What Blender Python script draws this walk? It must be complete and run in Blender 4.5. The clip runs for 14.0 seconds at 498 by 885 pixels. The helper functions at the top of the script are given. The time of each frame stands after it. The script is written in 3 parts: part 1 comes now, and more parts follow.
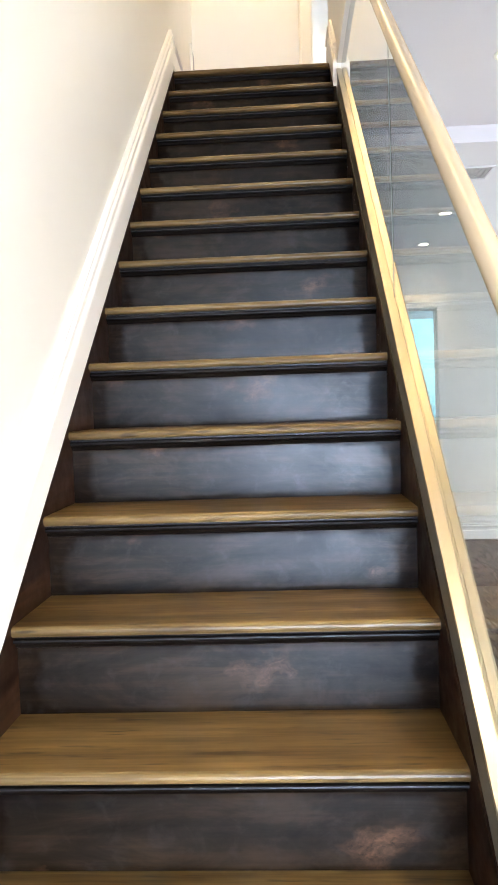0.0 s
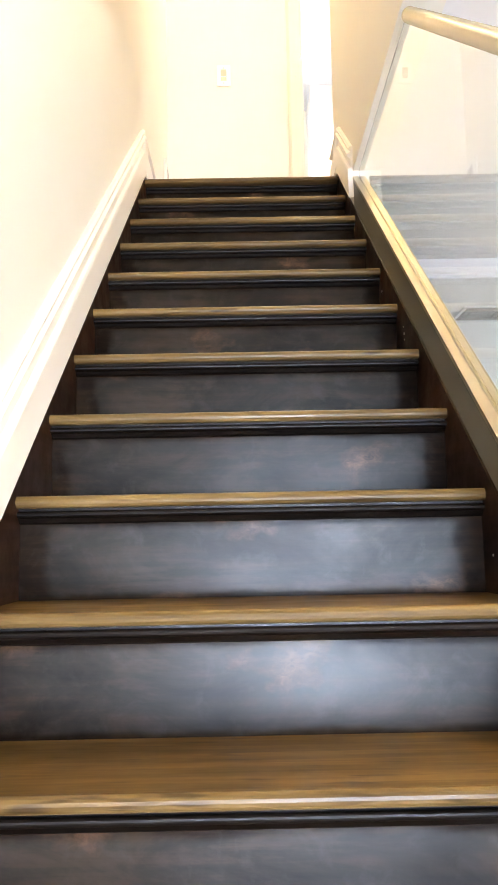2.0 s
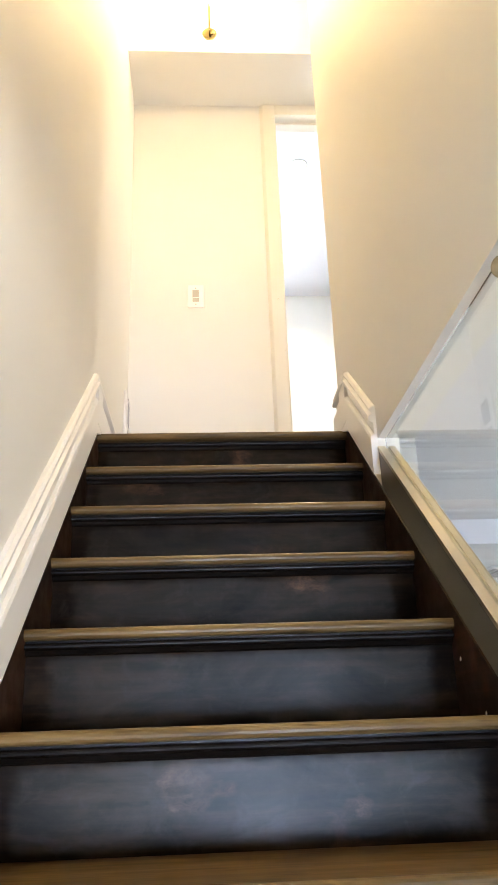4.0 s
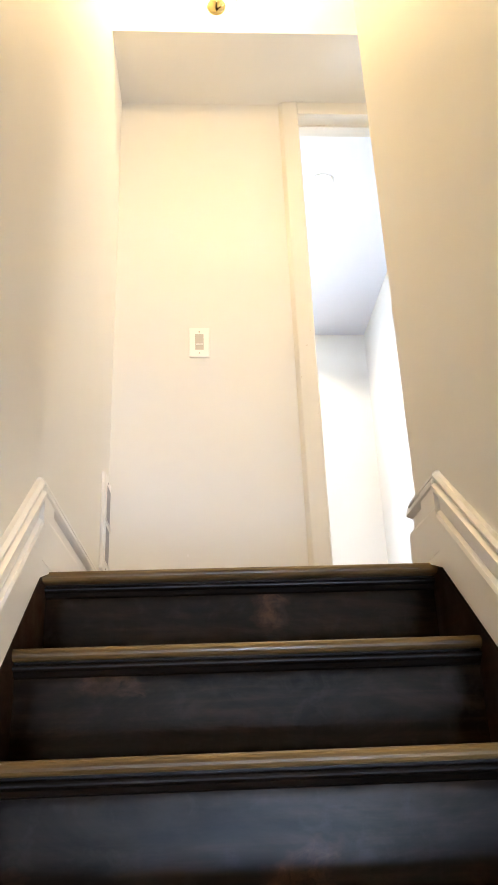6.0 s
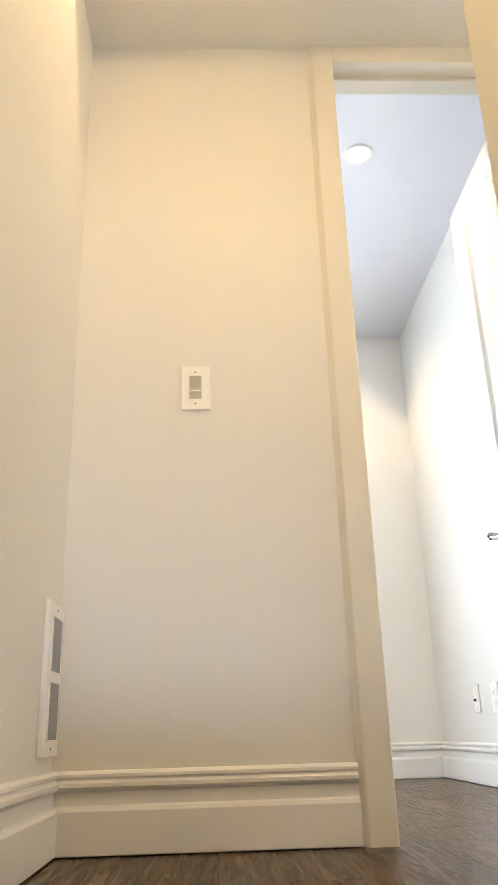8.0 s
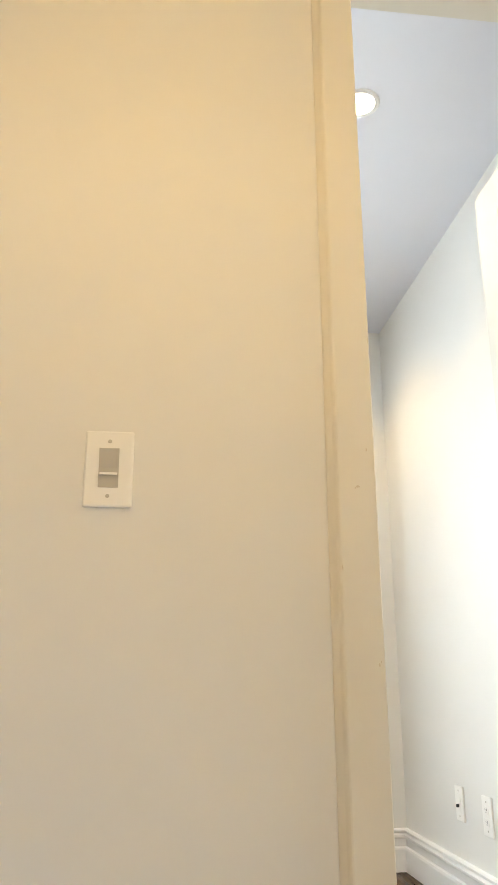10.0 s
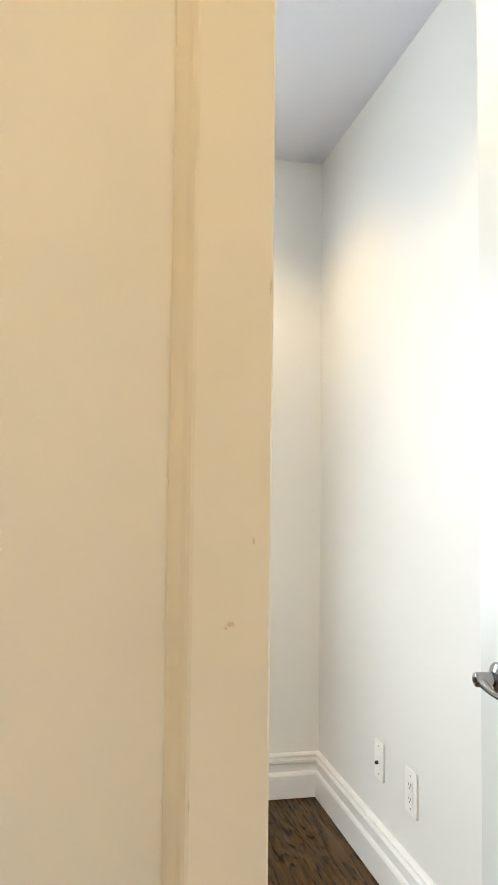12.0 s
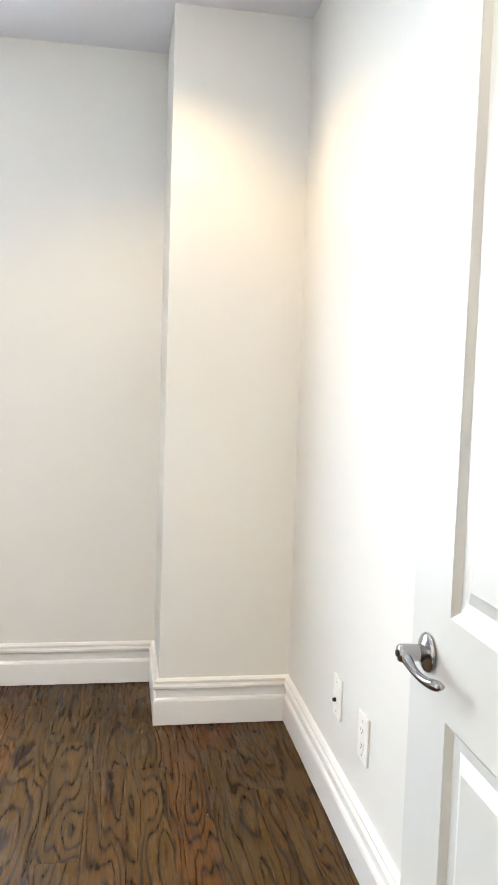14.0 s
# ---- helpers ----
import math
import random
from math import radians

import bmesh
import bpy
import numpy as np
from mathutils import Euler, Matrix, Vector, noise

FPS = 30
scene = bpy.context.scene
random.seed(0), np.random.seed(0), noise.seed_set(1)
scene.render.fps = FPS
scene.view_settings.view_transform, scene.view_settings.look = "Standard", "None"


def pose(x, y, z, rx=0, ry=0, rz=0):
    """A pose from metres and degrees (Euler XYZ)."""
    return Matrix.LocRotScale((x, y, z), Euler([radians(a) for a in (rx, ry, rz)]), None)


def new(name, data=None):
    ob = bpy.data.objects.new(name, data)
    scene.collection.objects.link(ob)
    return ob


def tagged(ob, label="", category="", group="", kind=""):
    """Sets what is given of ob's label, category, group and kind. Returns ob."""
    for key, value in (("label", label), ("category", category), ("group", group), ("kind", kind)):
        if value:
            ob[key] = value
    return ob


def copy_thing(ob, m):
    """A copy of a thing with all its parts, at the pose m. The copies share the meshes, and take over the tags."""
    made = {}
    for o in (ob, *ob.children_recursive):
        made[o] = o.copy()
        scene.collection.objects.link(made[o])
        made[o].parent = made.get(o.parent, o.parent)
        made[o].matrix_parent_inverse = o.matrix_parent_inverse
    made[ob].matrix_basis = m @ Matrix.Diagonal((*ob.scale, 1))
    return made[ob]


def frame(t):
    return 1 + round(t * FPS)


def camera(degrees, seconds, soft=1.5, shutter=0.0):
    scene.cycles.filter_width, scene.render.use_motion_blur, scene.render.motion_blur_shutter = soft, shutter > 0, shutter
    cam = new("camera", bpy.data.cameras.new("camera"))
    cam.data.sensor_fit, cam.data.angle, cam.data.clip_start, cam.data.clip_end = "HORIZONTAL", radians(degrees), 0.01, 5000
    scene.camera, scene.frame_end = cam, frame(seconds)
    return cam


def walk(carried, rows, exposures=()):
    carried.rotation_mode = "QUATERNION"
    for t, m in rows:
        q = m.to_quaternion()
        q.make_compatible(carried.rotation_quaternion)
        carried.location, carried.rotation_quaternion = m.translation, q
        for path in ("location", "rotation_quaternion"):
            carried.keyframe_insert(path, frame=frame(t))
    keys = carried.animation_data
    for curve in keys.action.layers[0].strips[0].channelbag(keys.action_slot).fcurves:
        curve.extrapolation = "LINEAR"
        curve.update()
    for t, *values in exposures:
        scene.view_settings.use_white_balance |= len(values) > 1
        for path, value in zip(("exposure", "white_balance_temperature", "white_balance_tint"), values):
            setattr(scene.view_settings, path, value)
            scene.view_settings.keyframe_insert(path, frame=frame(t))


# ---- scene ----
# Camera: a phone carried up a flight of stairs, over a small landing and to the door of a room.
cam = camera(35.65, 14.0)
# rows: seconds, x, y, z, yaw, pitch, roll
PATH = [
    (0.0, 0.566, -4.211, -1.803, 2.97, -2.62, 1.99),
    (0.5, 0.517, -4.156, -1.762, 1.34, 1.51, 1.62),
    (1.0, 0.480, -3.818, -1.743, 1.38, 5.83, 1.81),
    (1.5, 0.455, -3.494, -1.712, 1.23, 6.96, 1.00),
    (2.0, 0.412, -3.199, -1.568, -0.26, 7.31, 1.09),
    (2.5, 0.401, -2.966, -1.393, -1.53, 10.57, 1.31),
    (3.0, 0.377, -2.797, -1.240, -2.18, 14.87, 1.32),
    (3.5, 0.342, -2.627, -1.081, -3.34, 17.58, 1.53),
    (4.0, 0.345, -2.442, -0.928, -3.17, 20.09, 1.93),
    (4.2, 0.304, -2.381, -0.876, -4.22, 21.13, 1.50),
    (6.3, 0.363, -1.550, -0.263, -2.34, 22.43, 2.10),
    (6.5, 0.372, -1.504, -0.176, -2.10, 21.74, 1.98),
    (7.0, 0.364, -1.288, -0.009, -2.37, 21.59, 2.18),
    (7.5, 0.396, -1.110, 0.117, -1.96, 20.91, 1.58),
    (8.0, 0.385, -0.921, 0.249, -2.09, 20.56, 1.63),
    (8.2, 0.371, -0.834, 0.312, -3.02, 20.64, 1.86),
    (10.3, 0.427, -0.157, 0.871, -7.52, 15.19, -0.22),
    (10.5, 0.436, -0.098, 0.917, -8.10, 13.39, -0.44),
    (11.0, 0.477, 0.078, 1.031, -10.58, 9.72, -0.28),
    (11.5, 0.562, 0.244, 1.131, -10.91, 6.95, -0.51),
    (12.0, 0.642, 0.400, 1.229, -11.73, 3.42, -0.68),
    (12.5, 0.736, 0.576, 1.282, -12.21, -0.72, -0.60),
    (13.0, 0.870, 0.655, 1.281, -7.71, -3.13, -1.39),
    (13.3, 0.897, 0.648, 1.284, -6.20, -3.50, -1.20),
    (13.5, 0.908, 0.645, 1.285, -6.34, -4.03, -1.14),
    (14.0, 0.931, 0.642, 1.283, -9.20, -4.34, -1.88),
]
# exposure rows: seconds, stops, kelvin, tint
EXPOSURE = [(0.0, 0.58, 6700, 11), (1.0, 0.74, 6950, 12), (2.0, 1.00, 7300, 13), (2.7, 0.88, 7250, 12), (3.4, 0.62, 6950, 11), (4.2, 0.48, 6600, 11),
            (6.4, 0.26, 6550, 12), (7.6, -0.06, 6750, 11), (10.4, -0.44, 7300, 8), (11.5, -0.54, 7300, 8), (12.4, -0.36, 7000, 9), (13.0, -0.18, 6850, 11), (13.5, -0.36, 6900, 11), (14.0, -0.20, 6950, 11)]
walk(cam, [(t, pose(x, y, z, 90 + p, r, w)) for t, x, y, z, w, p, r in PATH], EXPOSURE)

# ---- plan, in metres; the landing's floor is z = 0 and its nosing y = 0 ----
RUN, RISE, WID = 0.228, 0.185, 0.846
STEPS = 18
ZF = -STEPS * RISE          # lower floor
SLOPE = RISE / RUN
ZL = -0.180                 # lower ceiling
YE = 1.033                  # end wall of the landing
ZC = 2.383                  # landing ceiling under the dropped soffit
YS = 0.658                  # front of the soffit
ZR = 2.60                   # room ceiling
ZU = 2.86                   # stairwell ceiling
XR = 1.579                  # right wall of the room
YB, XB = 3.468, 1.085       # boxed-in corner: its face and its side
YF = 3.894                  # far wall of the room
XA, XZ = 0.790, 1.440       # door opening
ZH = 2.314                  # head of the door opening
YW = 4.3                    # far wall below
HB = 0.178                  # baseboard height
YR = -6.7                   # rear wall below

# ---- light ----
world = bpy.data.worlds.new("sky")
scene.world = world
world.use_nodes = True
wn = world.node_tree
sky = wn.nodes.new("ShaderNodeTexSky")
sky.sky_type, sky.sun_disc = "NISHITA", False
sky.sun_elevation, sky.sun_rotation = radians(48), radians(215)
wn.links.new(sky.outputs[0], wn.nodes["Background"].inputs[0])
wn.nodes["Background"].inputs[1].default_value = 0.15
sun = new("sun", bpy.data.lights.new("sun", "SUN"))
sun.data.energy, sun.data.angle, sun.data.color = 3.0, radians(0.6), (1, 0.95, 0.88)
sun.matrix_world = pose(0, 0, 20, 42, 0, -35)


def area_lamp(name, w, h, watts, colour, m, spread=180):
    lamp = bpy.data.lights.new(name, "AREA")
    lamp.shape, lamp.size, lamp.size_y, lamp.energy, lamp.color, lamp.spread = "RECTANGLE", w, h, watts, colour, radians(spread)
    ob = new(name, lamp)
    ob.matrix_world = m
    return ob


def point_lamp(name, watts, colour, at, radius=0.04):
    lamp = bpy.data.lights.new(name, "POINT")
    lamp.energy, lamp.color, lamp.shadow_soft_size = watts, colour, radius
    ob = new(name, lamp)
    ob.location = at
    return ob


def spot_lamp(name, watts, colour, at, angle=120, blend=0.6, radius=0.04):
    lamp = bpy.data.lights.new(name, "SPOT")
    lamp.energy, lamp.color, lamp.shadow_soft_size = watts, colour, radius
    lamp.spot_size, lamp.spot_blend = radians(angle), blend
    ob = new(name, lamp)
    ob.location = at
    return ob


DAY = (0.70, 0.83, 1.0)
WARM = (1.0, 0.675, 0.27)
NEUTRAL = (1.0, 0.81, 0.56)
LAMP_AT = (0.42, 0.52, 2.41)
ADDED_LAMP_Y = -1.35           # an added, unseen lamp further down the stairwell, to brighten its walls
point_lamp("stair_bulb_light", 9.5, WARM, (LAMP_AT[0], LAMP_AT[1] - 0.02, 2.63), 0.08)
# fill light of the added lamp, always out of view
point_lamp("stair_bulb_light", 24, WARM, (LAMP_AT[0], ADDED_LAMP_Y, 2.63), 0.08)
area_lamp("window_daylight_far", 1.10, 1.95, 225, DAY, pose(-0.20, YF + 0.48, 1.46, 78, 0, 180), 150)
area_lamp("window_daylight_below", 1.0, 1.8, 7, (0.22, 0.82, 1.0), pose(1.70, YW + 0.16, -1.8, 90, 0, 180))
area_lamp("window_daylight_rear", 1.38, 1.95, 120, (0.56, 0.72, 1.0), pose(1.21, YR - 0.36, -2.25, 73, 0, 0), 115)
# added lamp, unseen, to brighten the far end of the lower room
area_lamp("added_light_lower", 2.4, 1.6, 50, (0.85, 0.92, 1.0), pose(5.2 + 0.12, 1.9, -1.9, 90, 0, 90))
area_lamp("window_daylight_hall", 0.52, 1.15, 12, (1.0, 0.88, 0.72), pose(2.97, 0.575, 1.5, 90, 0, 90))
# added warm lamp, unseen, to light the lower steps from the right
area_lamp("added_light_side", 2.4, 1.6, 115, (1.0, 0.88, 0.70), pose(5.2 + 0.12, -5.1, -1.9, 90, 0, 90))
DOWNLIGHTS_BELOW = [(1.98, 2.68), (2.02, 3.98), (1.652, -0.41), (3.4, -0.41), (3.4, 2.68), (1.652, -3.2), (3.4, -3.2)]
for x, y in DOWNLIGHTS_BELOW:
    spot_lamp("downlight_beam", 60 if y < -3 else (40 if y > 3.5 else 150), NEUTRAL, (x, y, ZL - 0.03), 130 if y < -3 else 95, 1.0)
DOWNLIGHTS_ROOM = [(1.027, 1.78), (1.0, 3.02), (-0.6, 1.78), (-0.6, 3.02)]
for x, y in DOWNLIGHTS_ROOM:
    spot_lamp("downlight_beam", 34 if x > 0 else 12, (1.0, 0.77, 0.46), (x, y, ZR - 0.03), 125)


# ---- materials ----
class Nodes:
    """A material with a Principled surface and short ways to add nodes."""

    def __init__(self, name, colour=(0.8, 0.8, 0.8), rough=0.5, metal=0.0, **more):
        self.mat = bpy.data.materials.new(name)
        self.mat.use_nodes = True
        self.tree = self.mat.node_tree
        self.bsdf = self.tree.nodes["Principled BSDF"]
        self.set("Base Color", (*colour, 1)).set("Roughness", rough).set("Metallic", metal)
        for key, value in more.items():
            self.set(key.replace("_", " "), value)

    def set(self, socket, value):
        self.bsdf.inputs[socket].default_value = value
        return self

    def node(self, kind, links=(), **values):
        n = self.tree.nodes.new(kind)
        for key, value in values.items():
            if key in n.inputs:
                n.inputs[key].default_value = value
        for socket, source in links:
            self.tree.links.new(source, n.inputs[socket])
        return n

    def coords(self, scale=(1, 1, 1), spread=5.0):
        """Object coordinates, moved at random from piece to piece."""
        tc = self.node("ShaderNodeTexCoord")
        info = self.node("ShaderNodeObjectInfo")
        mul = self.node("ShaderNodeMath", [(0, info.outputs["Random"])])
        mul.operation = "MULTIPLY"
        mul.inputs[1].default_value = spread
        add = self.node("ShaderNodeVectorMath", [(0, tc.outputs["Object"]), (1, mul.outputs[0])])
        m = self.node("ShaderNodeMapping", [("Vector", add.outputs[0])])
        m.inputs["Scale"].default_value = scale
        return m.outputs[0], info.outputs["Random"]

    def noise(self, vec, scale, detail=4, rough=0.5, distort=0.0):
        return self.node("ShaderNodeTexNoise", [("Vector", vec)], Scale=scale, Detail=detail, Roughness=rough, Distortion=distort).outputs["Fac"]

    def ramp(self, fac, stops):
        r = self.node("ShaderNodeValToRGB", [("Fac", fac)])
        e = r.color_ramp.elements
        while len(e) < len(stops):
            e.new(0.5)
        for el, (p, c) in zip(e, stops):
            el.position, el.color = p, (*c, 1) if len(c) == 3 else c
        return r.outputs[0]

    def mix(self, fac, a, b, how="MIX"):
        m = self.tree.nodes.new("ShaderNodeMix")
        m.data_type, m.blend_type = "RGBA", how
        for i, v in ((0, fac), (6, a), (7, b)):
            if hasattr(v, "is_linked"):
                self.tree.links.new(v, m.inputs[i])
            else:
                m.inputs[i].default_value = v if i == 0 else (*v, 1)
        return m.outputs[2]

    def link(self, source, socket):
        self.tree.links.new(source, self.bsdf.inputs[socket])
        return self

    def bump(self, height, strength, distance=0.002):
        b = self.node("ShaderNodeBump", [("Height", height)], Strength=strength, Distance=distance)
        self.tree.links.new(b.outputs[0], self.bsdf.inputs["Normal"])
        return self

    def grey(self, fac, lo, hi, a=0.3, b=0.7):
        return self.ramp(fac, [(a, (lo, lo, lo)), (b, (hi, hi, hi))])


def paint(name, colour, rough, mottled=0.03, roller=0.12):
    n = Nodes(name, colour, rough)
    v, _ = n.coords(spread=0)
    big = n.noise(v, 1.3, 5, 0.6)
    dark = tuple(c * (1 - mottled) for c in colour)
    n.link(n.ramp(big, [(0.3, dark), (0.7, colour)]), "Base Color")
    n.link(n.grey(n.noise(v, 3, 3), rough - 0.02, rough + 0.02), "Roughness")
    n.bump(n.noise(v, 420, 3, 0.6), roller, 0.0006)
    return n.mat


def wood(name, tones, along, rough, spec, knots=0.0, grain_bump=0.25):
    """Stained wood; along: axis of the grain (0 x, 1 y); tones: dark, middle, light."""
    n = Nodes(name, tones[1], rough)
    stretch = [7.0, 7.0, 7.0]
    stretch[along] = 0.62
    v, _ = n.coords(tuple(stretch))
    fine = [48.0, 48.0, 48.0]
    fine[along] = 2.6
    v2, _ = n.coords(tuple(fine))
    streak = n.noise(v2, 1.4, 4, 0.65)
    edge = n.mix(0.45, n.noise(v, 1.6, 5, 0.62, 0.4), streak)
    col = n.ramp(edge, [(0.34, tones[0]), (0.50, tones[1]), (0.66, tones[2])])
    blot, _ = n.coords((2.2, 2.2, 2.2))
    col = n.mix(0.55, col, n.grey(n.noise(blot, 2.4, 4, 0.6), 0.45, 1.25, 0.28, 0.72), "MULTIPLY")
    if knots:
        v3, _ = n.coords((3.2, 3.2, 3.2))
        vor = n.node("ShaderNodeTexVoronoi", [("Vector", v3)], Scale=1.6, Randomness=1.0).outputs["Distance"]
        k = n.ramp(vor, [(0.03, (1, 1, 1)), (0.13, (0, 0, 0))])
        col = n.mix(n.mix(knots, (0, 0, 0), k), col, tuple(min(1, c * 3.2) for c in tones[2]))
    n.link(col, "Base Color")
    n.link(n.grey(n.noise(blot, 6, 4, 0.6), rough - 0.1, rough + 0.1), "Roughness")
    n.set("Specular IOR Level", spec)
    n.bump(edge, grain_bump, 0.0012)
    return n.mat


def riser_wood(name):
    """Pine boards stained almost black, polished in the middle of each board, dull along its edges, with reddish knots and pale scuffs."""
    n = Nodes(name, (0.01, 0.006, 0.004), 0.25)
    v, rnd = n.coords((2.6, 60.0, 60.0))
    streak = n.noise(v, 1.2, 4, 0.6)
    v, _ = n.coords((3.0, 3.0, 8.0))
    cloud = n.noise(v, 1.5, 6, 0.65, 0.6)
    tone = n.mix(0.35, cloud, streak)
    col = n.ramp(tone, [(0.34, (0.0022, 0.0011, 0.0006)), (0.50, (0.0105, 0.0054, 0.0024)), (0.68, (0.034, 0.0180, 0.0084))])
    v, _ = n.coords((4.2, 4.2, 6.4))
    warp = n.node("ShaderNodeTexNoise", [("Vector", v)], Scale=2.6, Detail=4.0).outputs["Color"]
    bent = n.node("ShaderNodeVectorMath", [(0, v), (1, warp)])
    vor = n.node("ShaderNodeTexVoronoi", [("Vector", bent.outputs[0])], Scale=1.0, Randomness=1.0)
    knot = n.grey(vor.outputs["Distance"], 1.0, 0.0, 0.05, 0.32)
    few = n.node("ShaderNodeSeparateColor", [(0, vor.outputs["Color"])]).outputs[0]
    knot = n.mix(1.0, knot, n.grey(few, 0.0, 0.75, 0.40, 0.48), "MULTIPLY")
    knot = n.mix(1.0, knot, n.grey(n.noise(bent.outputs[0], 7, 5, 0.7), 0.05, 1.0, 0.34, 0.72), "MULTIPLY")
    col = n.mix(knot, col, (0.220, 0.104, 0.054))
    v, _ = n.coords((5.0, 5.0, 5.0))
    scuff = n.grey(n.noise(v, 4.5, 6, 0.62, 0.5), 0.0, 0.45, 0.54, 0.78)
    col = n.mix(scuff, col, (0.040, 0.034, 0.030))
    n.link(col, "Base Color")
    edge = n.noise(v, 1.8, 3, 0.5)
    at = n.node("ShaderNodeSeparateXYZ", [(0, n.node("ShaderNodeTexCoord").outputs["Object"])])

    def inside(axis, middle, half, wide, soft):
        off = n.node("ShaderNodeMath", [(0, at.outputs[axis])])
        off.operation = "SUBTRACT"
        off.inputs[1].default_value = middle
        far = n.node("ShaderNodeMath", [(0, off.outputs[0])])
        far.operation = "ABSOLUTE"
        ragged = n.node("ShaderNodeMath", [(0, edge), (2, far.outputs[0])])
        ragged.operation = "MULTIPLY_ADD"
        ragged.inputs[1].default_value = wide
        m = n.node("ShaderNodeMapRange", [("Value", ragged.outputs[0])])
        m.interpolation_type = "SMOOTHSTEP"
        for key, value in (("From Min", half - soft + wide * 0.5), ("From Max", half + wide * 0.5), ("To Min", 1.0), ("To Max", 0.0)):
            m.inputs[key].default_value = value
        return m.outputs[0]

    field = n.mix(1.0, inside("X", WID / 2, WID / 2 - 0.035, 0.10, 0.028), inside("Z", -0.117, 0.067, 0.020, 0.014), "MULTIPLY")
    n.link(n.mix(1.0, n.grey(field, 0.08, 0.29, 0.0, 1.0), n.grey(cloud, 0.70, 1.10, 0.32, 0.62), "MULTIPLY"), "Specular IOR Level")
    n.link(n.mix(0.5, n.grey(n.noise(v, 2.2, 6, 0.65), 0.26, 0.40), n.grey(tone, 0.38, 0.27)), "Roughness")
    n.bump(streak, 0.05, 0.0010)
    return n.mat


def tread_wood(name):
    """Worn brown treads: long pale and dark streaks along x, dark ticks of open grain, dull scuffed patches."""
    n = Nodes(name, (0.11, 0.065, 0.022), 0.38)
    v, rnd = n.coords((1.3, 24.0, 24.0))
    broad = n.noise(v, 1.0, 3, 0.55, 0.3)
    v2, _ = n.coords((4.5, 95.0, 95.0))
    fine = n.noise(v2, 1.0, 3, 0.6)
    col = n.ramp(n.mix(0.35, broad, fine), [(0.32, (0.048, 0.0245, 0.0074)), (0.48, (0.128, 0.0740, 0.0230)), (0.64, (0.225, 0.1380, 0.0480))])
    v3, _ = n.coords((9.0, 70.0, 70.0))
    ticks = n.grey(n.noise(v3, 1.0, 2, 0.5), 0.0, 0.75, 0.60, 0.72)
    col = n.mix(ticks, col, (0.030, 0.0150, 0.0060))
    v4, _ = n.coords((2.5, 6.0, 6.0))
    patch = n.noise(v4, 1.6, 5, 0.6)
    col = n.mix(0.7, col, n.grey(patch, 0.62, 1.15), "MULTIPLY")
    n.link(col, "Base Color")
    n.link(n.grey(patch, 0.46, 0.28), "Roughness")
    n.set("Specular IOR Level", 0.34)
    n.bump(n.mix(0.5, fine, broad), 0.10, 0.0012)
    return n.mat


def oak_boards(name):
    """Stained plain-sawn oak: dark nested grain lines, boards that differ in hue and in how straight their grain runs."""
    n = Nodes(name, (0.06, 0.035, 0.015), 0.28)
    v, rnd = n.coords((6.5, 0.95, 6.5), 9.0)
    flow = n.noise(v, 1.0, 2, 0.45, 0.25)
    v2, _ = n.coords((70.0, 4.5, 70.0), 9.0)
    fibre = n.noise(v2, 1.2, 4, 0.65)
    v3, _ = n.coords((26.0, 7.0, 26.0), 9.0)
    wobble = n.noise(v3, 1.0, 3, 0.6)
    x = n.node("ShaderNodeSeparateXYZ", [(0, n.node("ShaderNodeTexCoord").outputs["Object"])]).outputs[0]

    def madd(a, k, b):
        m = n.node("ShaderNodeMath", [(0, a)])
        m.operation = "MULTIPLY_ADD"
        for i, value in ((1, k), (2, b)):
            if hasattr(value, "is_linked"):
                n.tree.links.new(value, m.inputs[i])
            else:
                m.inputs[i].default_value = value
        return m.outputs[0]

    straight = madd(rnd, 56.0, -14.0)
    rings = madd(x, straight, madd(flow, 20.0, madd(wobble, 0.9, madd(fibre, 0.55, 0.0))))
    saw = n.node("ShaderNodeMath", [(0, rings)])
    saw.operation = "FRACT"
    dark, mid, light = (0.014, 0.0062, 0.0021), (0.046, 0.0225, 0.0072), (0.084, 0.0440, 0.0150)
    col = n.ramp(saw.outputs[0], [(0.0, mid), (0.14, light), (0.58, light), (0.76, mid), (0.86, dark), (0.93, dark), (1.0, mid)])
    col = n.mix(0.55, col, n.grey(fibre, 0.45, 1.2, 0.32, 0.62), "MULTIPLY")
    v4, _ = n.coords((2.0, 1.2, 2.0), 9.0)
    col = n.mix(0.6, col, n.grey(n.noise(v4, 2.0, 4, 0.6), 0.6, 1.2), "MULTIPLY")
    other = n.node("ShaderNodeMath", [(0, rnd)])
    other.operation = "MULTIPLY"
    other.inputs[1].default_value = 7.3
    turn = n.node("ShaderNodeMath", [(0, other.outputs[0])])
    turn.operation = "FRACT"
    col = n.mix(1.0, col, n.ramp(turn.outputs[0], [(0.0, (1.12, 0.78, 0.62)), (0.3, (1.0, 1.0, 1.0)), (0.65, (0.84, 0.82, 0.74)), (1.0, (1.18, 1.12, 1.0))]), "MULTIPLY")
    n.link(col, "Base Color")
    n.link(n.grey(fibre, 0.34, 0.22), "Roughness")
    n.set("Specular IOR Level", 0.12)
    n.bump(saw.outputs[0], 0.05, 0.0008)
    return n.mat


